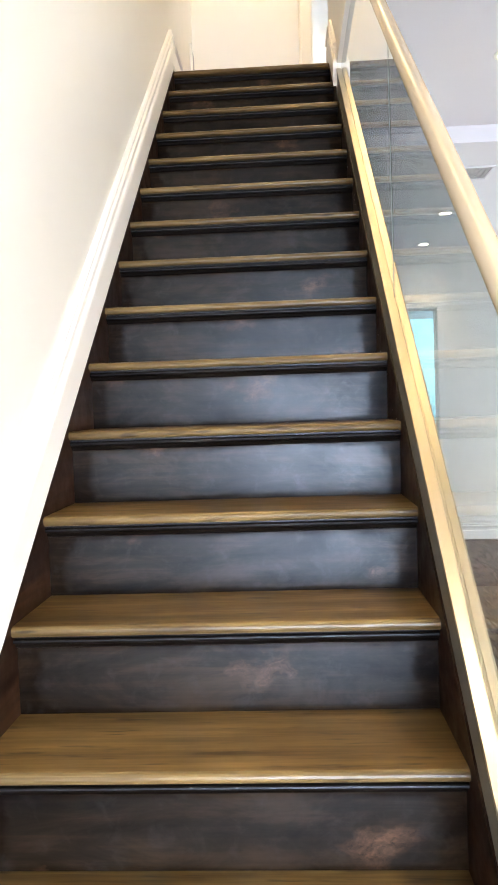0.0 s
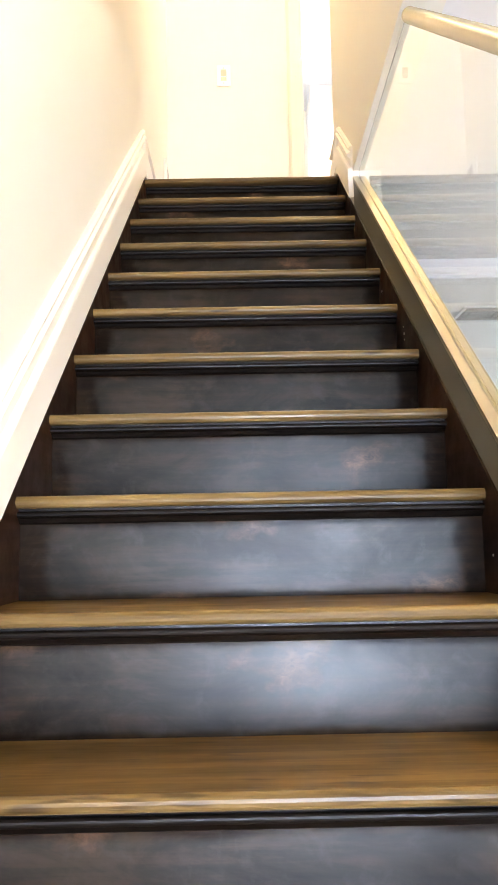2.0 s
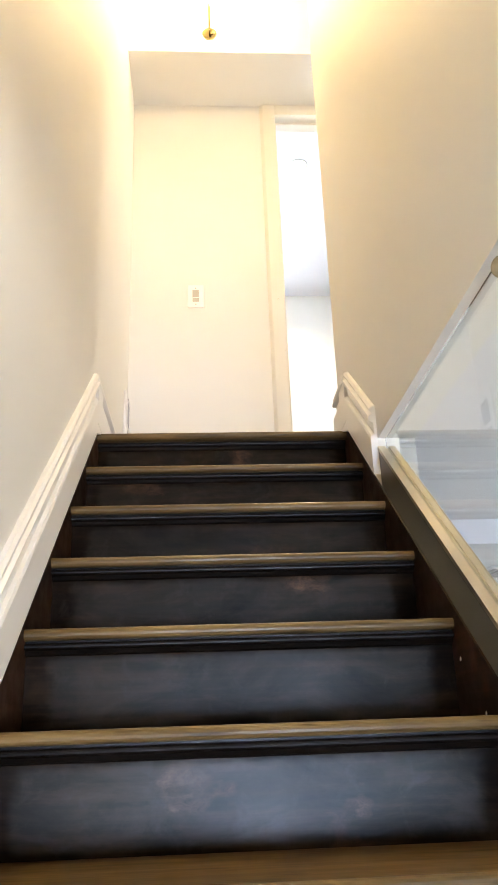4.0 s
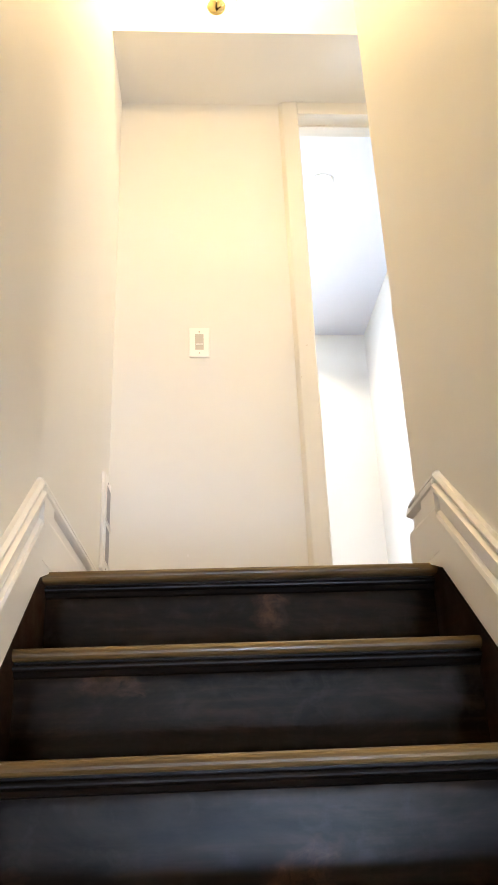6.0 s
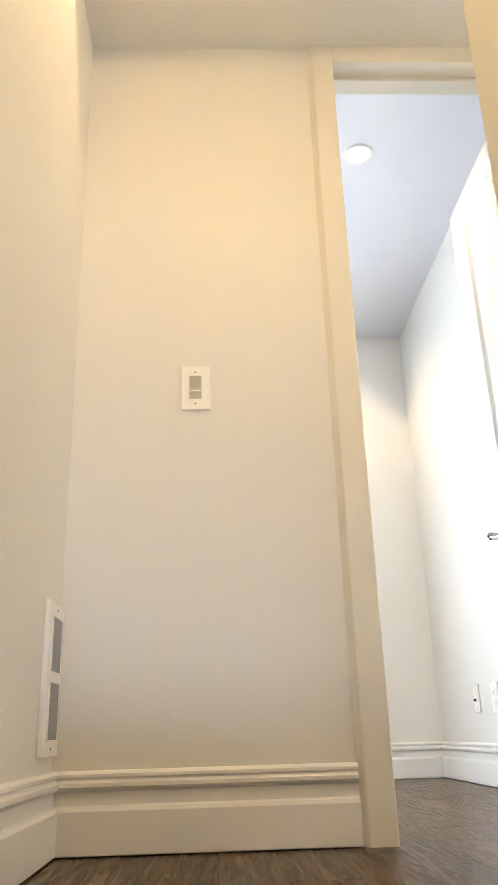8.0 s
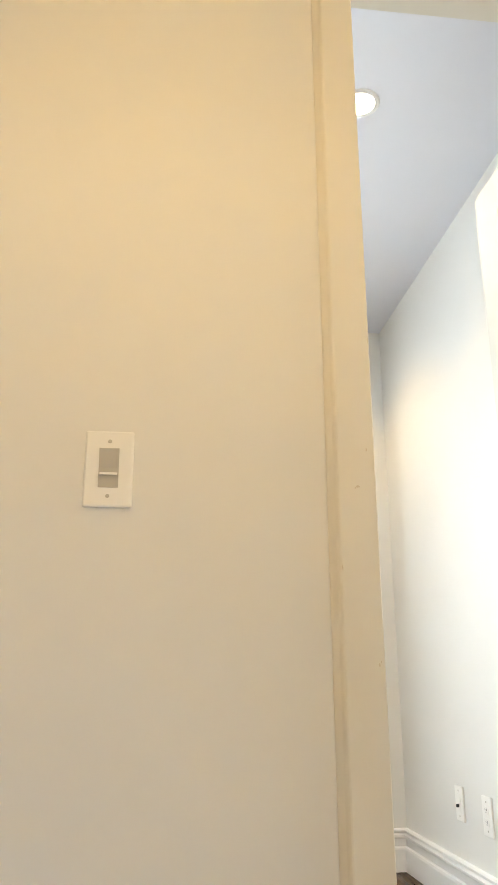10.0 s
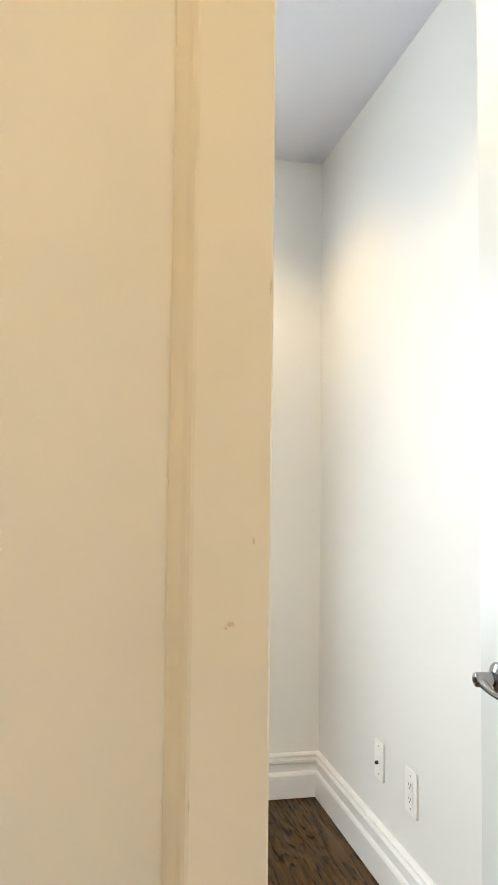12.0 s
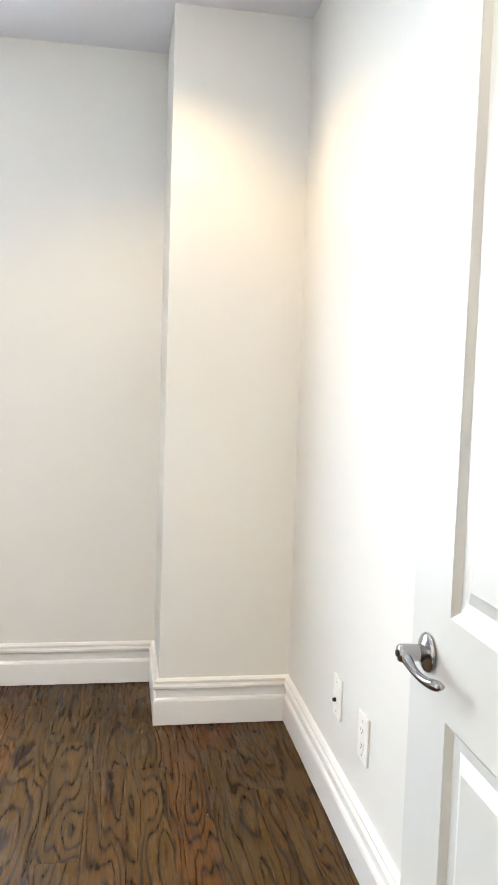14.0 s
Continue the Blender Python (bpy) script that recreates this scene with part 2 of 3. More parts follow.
M_WALL = paint("wall_paint", (0.79, 0.77, 0.725), 0.55)
# two dark colours for unseen walls, chosen to keep riser reflections dark
M_REAR = paint("rear_wall_darkened", (0.10, 0.09, 0.078), 0.6)
M_BACK = paint("back_wall_darkened", (0.17, 0.15, 0.12), 0.6)
M_CEIL = paint("ceiling_paint", (0.77, 0.77, 0.815), 0.75)
M_TRIM = paint("trim_paint", (0.84, 0.82, 0.79), 0.36, 0.01, 0.03)
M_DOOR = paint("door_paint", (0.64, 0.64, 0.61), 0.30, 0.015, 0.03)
M_CASING = paint("casing_paint", (0.77, 0.73, 0.65), 0.35, 0.03, 0.08)
M_BAND = paint("stringer_paint", (0.115, 0.105, 0.085), 0.34, 0.03, 0.03)
M_RISER = riser_wood("riser_wood")
M_TREAD = tread_wood("tread_wood")
M_MOULD = wood("moulding_wood", ((0.0020, 0.0012, 0.0008), (0.0050, 0.0028, 0.0016), (0.012, 0.0064, 0.0034)), 0, 0.42, 0.25, grain_bump=0.05)
M_STRINGER = wood("stringer_wood", ((0.005, 0.0021, 0.0010), (0.018, 0.0078, 0.0038), (0.048, 0.021, 0.010)), 1, 0.45, 0.15, knots=0.3)
M_OAK = oak_boards("oak_floor")
M_RAIL = paint("rail_finish", (0.50, 0.41, 0.28), 0.24, 0.06, 0.02)
M_CAP = Nodes("satin_gold_metal", (0.60, 0.54, 0.42), 0.30, 1.0)
M_CAP.bump(M_CAP.noise(M_CAP.coords((200, 1, 200))[0], 3, 3), 0.06, 0.0005)
M_CAP = M_CAP.mat


def glass_material(name, tint, rough=0.0):
    n = Nodes(name, tint, rough, Transmission_Weight=1.0, IOR=1.5)
    return n.mat


M_GLASS = glass_material("balustrade_glass", (0.88, 0.94, 0.94))
M_PANE = glass_material("window_glass", (0.96, 0.99, 0.99))
M_EDGE = Nodes("glass_edge_seal", (0.17, 0.20, 0.19), 0.3).mat
M_CHROME = Nodes("polished_chrome", (0.42, 0.42, 0.44), 0.10, 1.0).mat
M_BRASS = Nodes("polished_brass", (0.80, 0.58, 0.22), 0.18, 1.0).mat
M_PLASTIC = paint("white_plastic", (0.90, 0.88, 0.83), 0.3, 0.01, 0.0)
M_ROCKER = paint("rocker_plastic", (0.54, 0.50, 0.43), 0.3, 0.02, 0.0)
M_HOLE = Nodes("socket_hole", (0.02, 0.02, 0.02), 0.6).mat
M_SLOT = Nodes("socket_slot", (0.15, 0.14, 0.13), 0.6).mat
M_GRILLE = Nodes("vent_mesh", (0.22, 0.21, 0.20), 0.5).mat
M_BLACK = paint("black_window_paint", (0.02, 0.022, 0.025), 0.35, 0.1, 0.05)
M_GREY = paint("vent_grey", (0.42, 0.41, 0.42), 0.5, 0.05, 0.0)
M_BRICK = paint("outer_wall_render", (0.32, 0.20, 0.15), 0.85, 0.2, 0.6)


M_CHIP = Nodes("bare_primer", (0.64, 0.56, 0.45), 0.7).mat


def glowing(name, colour, strength):
    n = Nodes(name, (0.9, 0.9, 0.9), 0.4)
    n.set("Emission Color", (*colour, 1)).set("Emission Strength", strength)
    return n.mat


M_LENS = glowing("downlight_lens", (1.0, 0.88, 0.70), 22)
M_BULB = glowing("lamp_bulb", (1.0, 0.80, 0.50), 60)
M_DOME = Nodes("lamp_dome_glass", (1.0, 0.98, 0.94), 0.05, Transmission_Weight=1.0, IOR=1.1).mat


# ---- helpers for meshes ----
def box(bm, x0, x1, y0, y1, z0, z1, bevel=0.0):
    made = bmesh.ops.create_cube(bm, size=1.0)["verts"]
    for v in made:
        v.co = ((x0 + x1) / 2 + v.co.x * (x1 - x0), (y0 + y1) / 2 + v.co.y * (y1 - y0), (z0 + z1) / 2 + v.co.z * (z1 - z0))
    if bevel:
        edges = list({e for v in made for e in v.link_edges})
        bmesh.ops.bevel(bm, geom=edges, offset=bevel, segments=2, profile=0.5, affect="EDGES")
    return bm


def boxed(*a, bevel=0.0):
    return box(bmesh.new(), *a, bevel=bevel)


def prism(points, x0, x1, axis="x"):
    """A solid from an outline in (y, z), or (x, y) for axis z, between x0 and x1."""
    bm = bmesh.new()
    rings = []
    for d in (x0, x1):
        rings.append([bm.verts.new((d, a, b) if axis == "x" else ((a, d, b) if axis == "y" else (a, b, d))) for a, b in points])
    n = len(points)
    bm.faces.new(rings[0])
    bm.faces.new(rings[1][::-1])
    for i in range(n):
        bm.faces.new((rings[0][i], rings[1][i], rings[1][(i + 1) % n], rings[0][(i + 1) % n]))
    bmesh.ops.recalc_face_normals(bm, faces=bm.faces)
    return bm


def lathe(profile, m=Matrix(), n=24):
    """A turned solid from (radius, height) about z, posed by m."""
    bm = bmesh.new()
    rings = [[bm.verts.new(m @ Vector((r * math.cos(2 * math.pi * i / n), r * math.sin(2 * math.pi * i / n), h))) for i in range(n)] for r, h in profile]
    for a, b in zip(rings, rings[1:]):
        for i in range(n):
            bm.faces.new((a[i], a[(i + 1) % n], b[(i + 1) % n], b[i]))
    for ring in (rings[0], rings[-1]):
        bm.faces.new(ring)
    bmesh.ops.recalc_face_normals(bm, faces=bm.faces)
    return bm


def tube(points, radii, n=12):
    """A round bar along points with a radius at each."""
    bm = bmesh.new()
    rings = []
    for i, p in enumerate(points):
        p = Vector(p)
        d = (Vector(points[min(i + 1, len(points) - 1)]) - Vector(points[max(i - 1, 0)])).normalized()
        side = d.cross(Vector((0, 0, 1)) if abs(d.z) < 0.95 else Vector((1, 0, 0))).normalized()
        up = side.cross(d)
        r = radii[i] if isinstance(radii, (list, tuple)) else radii
        rings.append([bm.verts.new(p + r * (math.cos(2 * math.pi * k / n) * side + math.sin(2 * math.pi * k / n) * up)) for k in range(n)])
    for a, b in zip(rings, rings[1:]):
        for k in range(n):
            bm.faces.new((a[k], a[(k + 1) % n], b[(k + 1) % n], b[k]))
    bm.faces.new(rings[0])
    bm.faces.new(rings[-1])
    bmesh.ops.recalc_face_normals(bm, faces=bm.faces)
    return bm


def sweep(profile, a, b, out, ma=0.0, mb=0.0, tall=1.0):
    """A moulding from a to b on a wall whose outward normal is out; ma, mb: mitre at its ends (+1 outer, -1 inner corner)."""
    bm = bmesh.new()
    a, b, out = Vector(a), Vector(b), Vector(out)
    flat = (b - a)
    way = flat / Vector((flat.x, flat.y, 0)).length
    rings = []
    for p, m, s in ((a, ma, -1), (b, mb, 1)):
        rings.append([bm.verts.new(p + out * o + Vector((0, 0, h * tall)) + way * (s * m * o)) for o, h in profile])
    n = len(profile)
    for i in range(n):
        bm.faces.new((rings[0][i], rings[1][i], rings[1][(i + 1) % n], rings[0][(i + 1) % n]))
    bm.faces.new(rings[0])
    bm.faces.new(rings[1])
    bmesh.ops.recalc_face_normals(bm, faces=bm.faces)
    return bm


def meshed(name, bm, material, smooth=False):
    data = bpy.data.meshes.new(name)
    bm.to_mesh(data)
    bm.free()
    data.materials.append(material)
    if smooth:
        for p in data.polygons:
            p.use_smooth = True
    return data


def solid(name, bm, material, label="", category="", kind="", smooth=False, group=""):
    return tagged(new(name, meshed(name, bm, material, smooth)), label, category, group, kind)


def part(name, bm, material, parent, label="", smooth=False):
    ob = new(name, meshed(name, bm, material, smooth))
    ob.parent = parent
    ob.matrix_parent_inverse = parent.matrix_basis.inverted()
    return tagged(ob, label)


def thing(name, at, label, category, group="", kind=""):
    ob = new(name)
    ob.location = at
    ob.empty_display_size = 0.1
    return tagged(ob, label, category, group, kind)


def walls(name, boxes, material, label, category="wall"):
    bm = bmesh.new()
    for b in boxes:
        box(bm, *b)
    return solid(name, bm, material, label, category, "structure")


# ---- structure: upper floor ----
wall_left = walls("wall_stair_left", [(-0.15, 0.0, -4.9, YE, ZF, ZU)], M_WALL, "tall white painted wall beside the staircase")
# unseen stretch of wall, split off and darkened so the risers mirror less
walls("wall_entry_left", [(-0.15, 0.0, YR, -4.9, ZF, ZL)], M_REAR, "unseen entry wall at the foot of the stairs, darkened for the riser reflections")
wall_end = walls("wall_landing_end", [(-0.15, XA - 0.02, YE, YE + 0.12, 0, ZR), (XA - 0.02, XZ + 0.02, YE, YE + 0.12, ZH + 0.02, ZR), (XZ + 0.02, 3.0, YE, YE + 0.12, 0, ZR)],
                 M_WALL, "cream painted wall at the head of the stairs")
XW = 0.846
WE = 0.10
WN = -0.42                  # foot of the partition beside the stairs
wall_right = walls("wall_stair_right", [(XW, XW + 0.115, -4.9, WN, ZL, ZU), (XW, XW + 0.115, WN, WE, ZF, ZU)], M_WALL,
                   "white painted partition above the glass balustrade")
# closes the stairwell out of view; dark to dim the upper risers
walls("wall_stair_back", [(-0.15, XW + 0.115, -5.02, -4.9, ZL, ZU)], M_BACK, "unseen wall closing the stairwell, darkened for the riser reflections")
HY0, HY1, HZ0, HZ1 = 0.30, 0.85, 0.90, 2.10
walls("wall_hall_side", [(XW + 0.115, 3.0, WE - 0.12, WE, 0, ZU), (2.88, 3.0, WE, HY0, 0, ZU), (2.88, 3.0, HY1, YE, 0, ZU), (2.88, 3.0, HY0, HY1, 0, HZ0), (2.88, 3.0, HY0, HY1, HZ1, ZU)],
      M_WALL, "plain white hall wall with a narrow window")
solid("ceiling_stairwell", boxed(-0.15, 3.0, -5.02, YE, ZU, ZU + 0.15), M_CEIL, "white ceiling above the stairwell", "ceiling", "structure")
solid("ceiling_soffit", boxed(0.0, 2.88, YS, YE, ZC, ZU), M_WALL, "dropped soffit over the landing", "ceiling", "structure")
solid("floor_landing", boxed(-0.15, 3.0, 0.10, YE + 0.12, -0.030, -0.014), M_STRINGER, "dark subfloor under the landing boards", "floor", "structure")

# room
walls("wall_room_right", [(XR, XR + 0.12, YE + 0.12, YF, 0, ZR)], M_WALL, "bright white painted side wall of the room")
walls("wall_room_corner", [(XB, XR, YB, YF, 0, ZR)], M_WALL, "boxed-out corner of the room in white paint")
WX0, WX1, WZ0, WZ1 = -0.70, 0.274, 0.545, 2.23
walls("wall_room_far", [(WX1, XR + 0.12, YF, YF + 0.25, 0, ZR), (-2.6, WX0, YF, YF + 0.25, 0, ZR), (WX0, WX1, YF, YF + 0.25, 0, WZ0), (WX0, WX1, YF, YF + 0.25, WZ1, ZR)],
      M_WALL, "white painted far wall with a window")
walls("wall_room_left", [(-2.6, -2.48, YE, YF, 0, ZR), (-2.48, -0.15, YE, YE + 0.12, 0, ZR)], M_WALL, "plain white wall of the room")
solid("ceiling_room", boxed(-2.6, XR + 0.12, YE + 0.12, YF + 0.25, ZR, ZR + 0.15), M_CEIL, "flat white ceiling of the room", "ceiling", "structure")
solid("floor_room", boxed(-2.6, XR + 0.12, YE + 0.12, YF + 0.25, -0.030, -0.014), M_STRINGER, "dark subfloor under the oak boards", "floor", "structure")

# ---- structure: lower floor ----
XE = 5.2
solid("floor_below", boxed(-0.15, XE + 0.15, YR - 0.15, YW + 0.2, ZF - 0.15, ZF - 0.014), M_STRINGER, "dark subfloor of the lower room", "floor", "structure")
walls("ceiling_below", [(XW + 0.115, XE, YR, YW, ZL, ZL + 0.16), (0.0, XW + 0.115, YR, -5.02, ZL, ZL + 0.16)], M_CEIL, "white ceiling of the lower room", "ceiling")
solid("ceiling_beam", boxed(XW + 0.115, XE, 0.53, 1.70, ZL - 0.10, ZL), M_CEIL, "dropped white ceiling band with an air vent", "ceiling", "structure")
LX0, LX1, LZ0, LZ1 = 1.20, 2.20, -2.65, -0.80
walls("wall_below_far", [(XW + 0.1, LX0, YW, YW + 0.2, ZF, ZL), (LX1, XE, YW, YW + 0.2, ZF, ZL), (LX0, LX1, YW, YW + 0.2, ZF, LZ0), (LX0, LX1, YW, YW + 0.2, LZ1, ZL)],
      M_WALL, "white far wall of the lower room")
SY0, SY1, SZ0, SZ1 = -6.4, -3.8, -2.8, -1.0
SIDE = ((SY0, SY1), (0.6, 3.2))   # two wide windows added in the unseen side wall
walls("wall_below_right", [(XE, XE + 0.15, a, b, ZF, ZL) for a, b in ((YR, SY0), (SY1, SIDE[1][0]), (SIDE[1][1], YW + 0.2))]
      + [(XE, XE + 0.15, a, b, c, d) for a, b in SIDE for c, d in ((ZF, SZ0), (SZ1, ZL))],
      M_WALL, "plain white wall of the lower room with two wide added windows, unseen")
RX0, RX1, RZ0, RZ1 = 0.50, 1.92, ZF + 0.05, -1.26
# never in view; its dark colour deepens the reflections in the risers
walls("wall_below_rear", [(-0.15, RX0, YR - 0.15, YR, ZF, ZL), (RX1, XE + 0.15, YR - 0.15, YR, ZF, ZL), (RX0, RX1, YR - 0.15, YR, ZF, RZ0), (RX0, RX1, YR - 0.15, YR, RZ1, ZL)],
      M_REAR, "unseen rear wall with a wide window, darkened for the riser reflections")
solid("wall_under_stair", prism([(-STEPS * RUN + 0.30, ZF), (WN, ZF), (WN, WN * SLOPE - 0.25), (-STEPS * RUN + 0.30, (-STEPS * RUN + 0.30) * SLOPE - 0.25)], XW + 0.002, XW + 0.06),
      M_WALL, "white panel under the stair stringer", "wall", "structure")
walls("wall_below_left", [(XW, XW + 0.115, WE, YW, ZF, ZL)], M_WALL, "plain white wall under the landing")
solid("ground", boxed(-400, 400, -400, 400, ZF - 0.5, ZF - 0.45), M_BRICK, "bare ground around the house", "ground", "structure")

# ---- baseboards and skirts ----
BASE = [(0, 0.004), (0.020, 0.004), (0.020, 0.090), (0.017, 0.098), (0.009, 0.102), (0.009, 0.130), (0.017, 0.134), (0.022, 0.139), (0.022, 0.147), (0.014, 0.151),
        (0.010, 0.153), (0.0105, 0.156), (0.017, 0.159), (0.017, 0.165), (0.010, 0.171), (0, 0.172)]


def baseboard(a, b, out, ma=0.0, mb=0.0, tall=HB / 0.172, label="moulded white painted baseboard"):
    return solid("baseboard", sweep(BASE, a, b, out, ma, mb, tall), M_TRIM, label, "baseboard", "structure")


SK = 0.05                   # skirt bottom above the nosing line
TS = 1.22                   # plumb height of the skirt
YP = (HB - SK - 0.172 * TS) / SLOPE   # where the sloping skirt meets the level baseboard
Y0 = -STEPS * RUN
baseboard((0, YP, YP * SLOPE + SK), (0, Y0, Y0 * SLOPE + SK), (1, 0, 0), tall=TS, label="white moulded skirt rising along the stairs")
solid("baseboard", prism([(YP, YP * SLOPE + SK), (YP, 0.16), (0.0, 0.16), (0.0, 0.0)], 0.0005, 0.0185), M_TRIM, "white skirt return at the top stair", "baseboard", "structure")
baseboard((0, YP - 0.004, 0), (0, YE, 0), (1, 0, 0), mb=-1)
baseboard((0, YE, 0), (XA - 0.083, YE, 0), (0, -1, 0), ma=-1)
baseboard((XW, YP, YP * SLOPE + SK), (XW, WN, WN * SLOPE + SK), (-1, 0, 0), tall=TS, label="white moulded skirt rising along the stairs")
solid("baseboard", prism([(YP, YP * SLOPE + SK), (YP, 0.16), (0.0, 0.16), (0.0, 0.0)], XW - 0.0185, XW - 0.0005), M_TRIM, "white skirt return at the top stair", "baseboard", "structure")
baseboard((XW, YP - 0.004, 0), (XW, WE, 0), (-1, 0, 0), mb=1)
baseboard((XW, WE, 0), (2.88, WE, 0), (0, 1, 0), ma=1)
baseboard((XZ + 0.083, YE, 0), (2.88, YE, 0), (0, -1, 0))
baseboard((XR, YE + 0.16, 0), (XR, YB, 0), (-1, 0, 0), mb=-1)
baseboard((XR, YB, 0), (XB, YB, 0), (0, -1, 0), -1, 1)
baseboard((XB, YB, 0), (XB, YF, 0), (-1, 0, 0), 1, -1)
baseboard((XB, YF, 0), (-2.48, YF, 0), (0, -1, 0), -1)
baseboard((XW + 0.115, YW, ZF), (XE, YW, ZF), (0, -1, 0))
baseboard((XE, YR, ZF), (XE, YW, ZF), (-1, 0, 0))

# ---- staircase ----
stair = thing("staircase", (WID / 2, -STEPS * RUN / 2, ZF), "dark stained wooden staircase with worn brown treads and bullnose edges", "staircase")
T = 0.022                   # tread thickness
X0S, X1S = 0.004, WID - 0.002


def bullnose(depth):
    pts = [(depth, 0.0), (depth, -T)]
    for i in range(9):
        a = -math.pi / 2 - math.pi * i / 8
        pts.append((T * 0.5 + T * 0.5 * math.cos(a), -T / 2 + T / 2 * math.sin(a)))
    return pts


tread_mesh = meshed("tread", prism(bullnose(RUN + 0.032), X0S, X1S), M_TREAD)
top_mesh = meshed("landing_nosing", prism([(a - 0.02, b) for a, b in bullnose(0.132)], X0S, X1S), M_TREAD)
riser_mesh = meshed("riser", boxed(X0S, X1S, 0.032, 0.052, -RISE, -T), M_RISER)
bead = [(0.0155 + 0.0055 * math.cos(q), -T - 0.0105 + 0.0055 * math.sin(q)) for q in np.linspace(0.5 * math.pi, 1.5 * math.pi, 7)]
cove_mesh = meshed("cove_moulding", prism([(0.032, -T), (0.021, -T), (0.021, -T - 0.005), *bead, (0.020, -T - 0.018), (0.025, -T - 0.025), (0.032, -T - 0.028)], X0S, X1S), M_MOULD)
for k in range(STEPS):
    for name, data in (("tread", tread_mesh if k else top_mesh), ("riser", riser_mesh), ("cove_moulding", cove_mesh)):
        o = new(name, data)
        o.parent = stair
        o.matrix_parent_inverse = stair.matrix_basis.inverted()
        o.location = (0, -k * RUN, -k * RISE)
YB0 = -STEPS * RUN
strip = [(YB0, ZF), (YB0 + 0.3, ZF), (0.03, -0.26), (0.028, 0.0), (0.0, 0.014), (YB0, YB0 * SLOPE + SK + 0.004)]
part("wall_stringer", prism(strip, -0.001, 0.006), M_STRINGER, stair, "dark stained wall stringer")
part("outer_stringer", prism(strip, WID - 0.005, WID + 0.004), M_STRINGER, stair, "dark stained outer stringer")

# drops of white wall paint and filled nail holes on the outer stringer
rng = random.Random(21)
for i in range(14):
    y = -0.6 - rng.random() * 2.6
    r = 0.0022 + 0.0028 * rng.random()
    z = y * SLOPE - 0.03 - 0.09 * rng.random()
    part("paint_drop", lathe([(0.0, 0.0), (r, 0.0), (r * 0.7, 0.0008), (0.0, 0.0011)], pose(WID - 0.0052, y, z, 0, -90, 0), 8), M_TRIM, stair, "dried drop of white paint")

# ---- glass balustrade ----
BY0, BY1 = YB0 + 0.05, WN - 0.002
CH = 0.135                  # cap above the nosing line


def along(y, up):
    return y * SLOPE + up


rail = thing("glass_balustrade", (0.9, (BY0 + BY1) / 2, along((BY0 + BY1) / 2, 0)), "frameless glass stair balustrade with pale rounded handrail and gold shoe", "balustrade")
part("shoe_face", prism([(BY0, along(BY0, 0.02)), (BY1, along(BY1, 0.02)), (BY1, along(BY1, CH - 0.008)), (BY0, along(BY0, CH - 0.008))], XW - 0.001, XW + 0.052), M_BAND, rail, "grey painted stringer face")
for x0, x1, nm in ((XW - 0.003, XW + 0.018, "inner_cap"), (XW + 0.038, XW + 0.056, "outer_cap")):
    part(nm, prism([(BY0, along(BY0, CH - 0.008)), (BY1, along(BY1, CH - 0.008)), (BY1, along(BY1, CH + 0.004)), (BY0, along(BY0, CH + 0.004))], x0, x1), M_CAP, rail, "satin gold metal cap")
part("gasket", prism([(BY0, along(BY0, CH - 0.008)), (BY1, along(BY1, CH - 0.008)), (BY1, along(BY1, CH - 0.002)), (BY0, along(BY0, CH - 0.002))], XW + 0.018, XW + 0.038), M_CAP, rail)
JOINT = -2.03
RH = 0.872                  # handrail centre above the nosing line
GX = XW + 0.026
YTOP = (ZL - 0.004 - RH) / SLOPE  # where the handrail meets the ceiling
for a, b in ((BY0 + 0.02, JOINT - 0.003), (JOINT + 0.003, BY1 - 0.003)):
    out = [(a, along(a, CH - 0.004)), (b, along(b, CH - 0.004)), (b, min(along(b, RH - 0.012), ZL - 0.003))]
    if b > YTOP:
        yc = (ZL - 0.003 - RH + 0.012) / SLOPE
        out.append((yc, ZL - 0.003))
    out.append((a, along(a, RH - 0.012)))
    g = part("glass_panel", prism(out, GX - 0.006, GX + 0.006), M_GLASS, rail, "clear greenish glass panel")
    g.visible_shadow = False
part("panel_joint", boxed(GX - 0.0068, GX + 0.0068, JOINT - 0.0030, JOINT + 0.0030, along(JOINT, CH), along(JOINT, RH - 0.014)), M_EDGE, rail, "grey seal between two panes")
pts = [(GX - 0.003, y, along(y, RH)) for y in np.linspace(BY0, YTOP - 0.02, 12)]
part("handrail", tube(pts, 0.021, 20), M_RAIL, rail, "pale varnished wooden handrail", smooth=True)

# ---- door opening, casing and door ----
door_frame = thing("door_frame", ((XA + XZ) / 2, YE, 0), "cream painted door casing with chips and scuffs", "door frame", kind="structure")
CAS = [(0, 0), (0.016, 0), (0.018, 0.002), (0.018, 0.064), (0.0172, 0.067), (0.0150, 0.070), (0.0115, 0.073), (0.006, 0.080), (0.003, 0.083), (0, 0.083)]


def casing_post(x_in, side, y, out, z1):
    """An upright of the casing; its profile runs from the opening's edge outwards."""
    pts = [(x_in + side * h, y + out * o) for o, h in CAS]
    return prism(pts, 0.0, z1, axis="z")


part("casing_left", casing_post(XA - 0.001, -1, YE, -1, ZC - 0.001), M_CASING, door_frame)
part("casing_right", casing_post(XZ + 0.001, 1, YE, -1, ZC - 0.001), M_CASING, door_frame)
part("casing_head", boxed(XA, XZ, YE - 0.018, YE, ZH - 0.001, ZC - 0.001, bevel=0.002), M_CASING, door_frame)
part("jamb", boxed(XA - 0.02, XA, YE - 0.001, YE + 0.121, 0, ZH), M_CASING, door_frame)
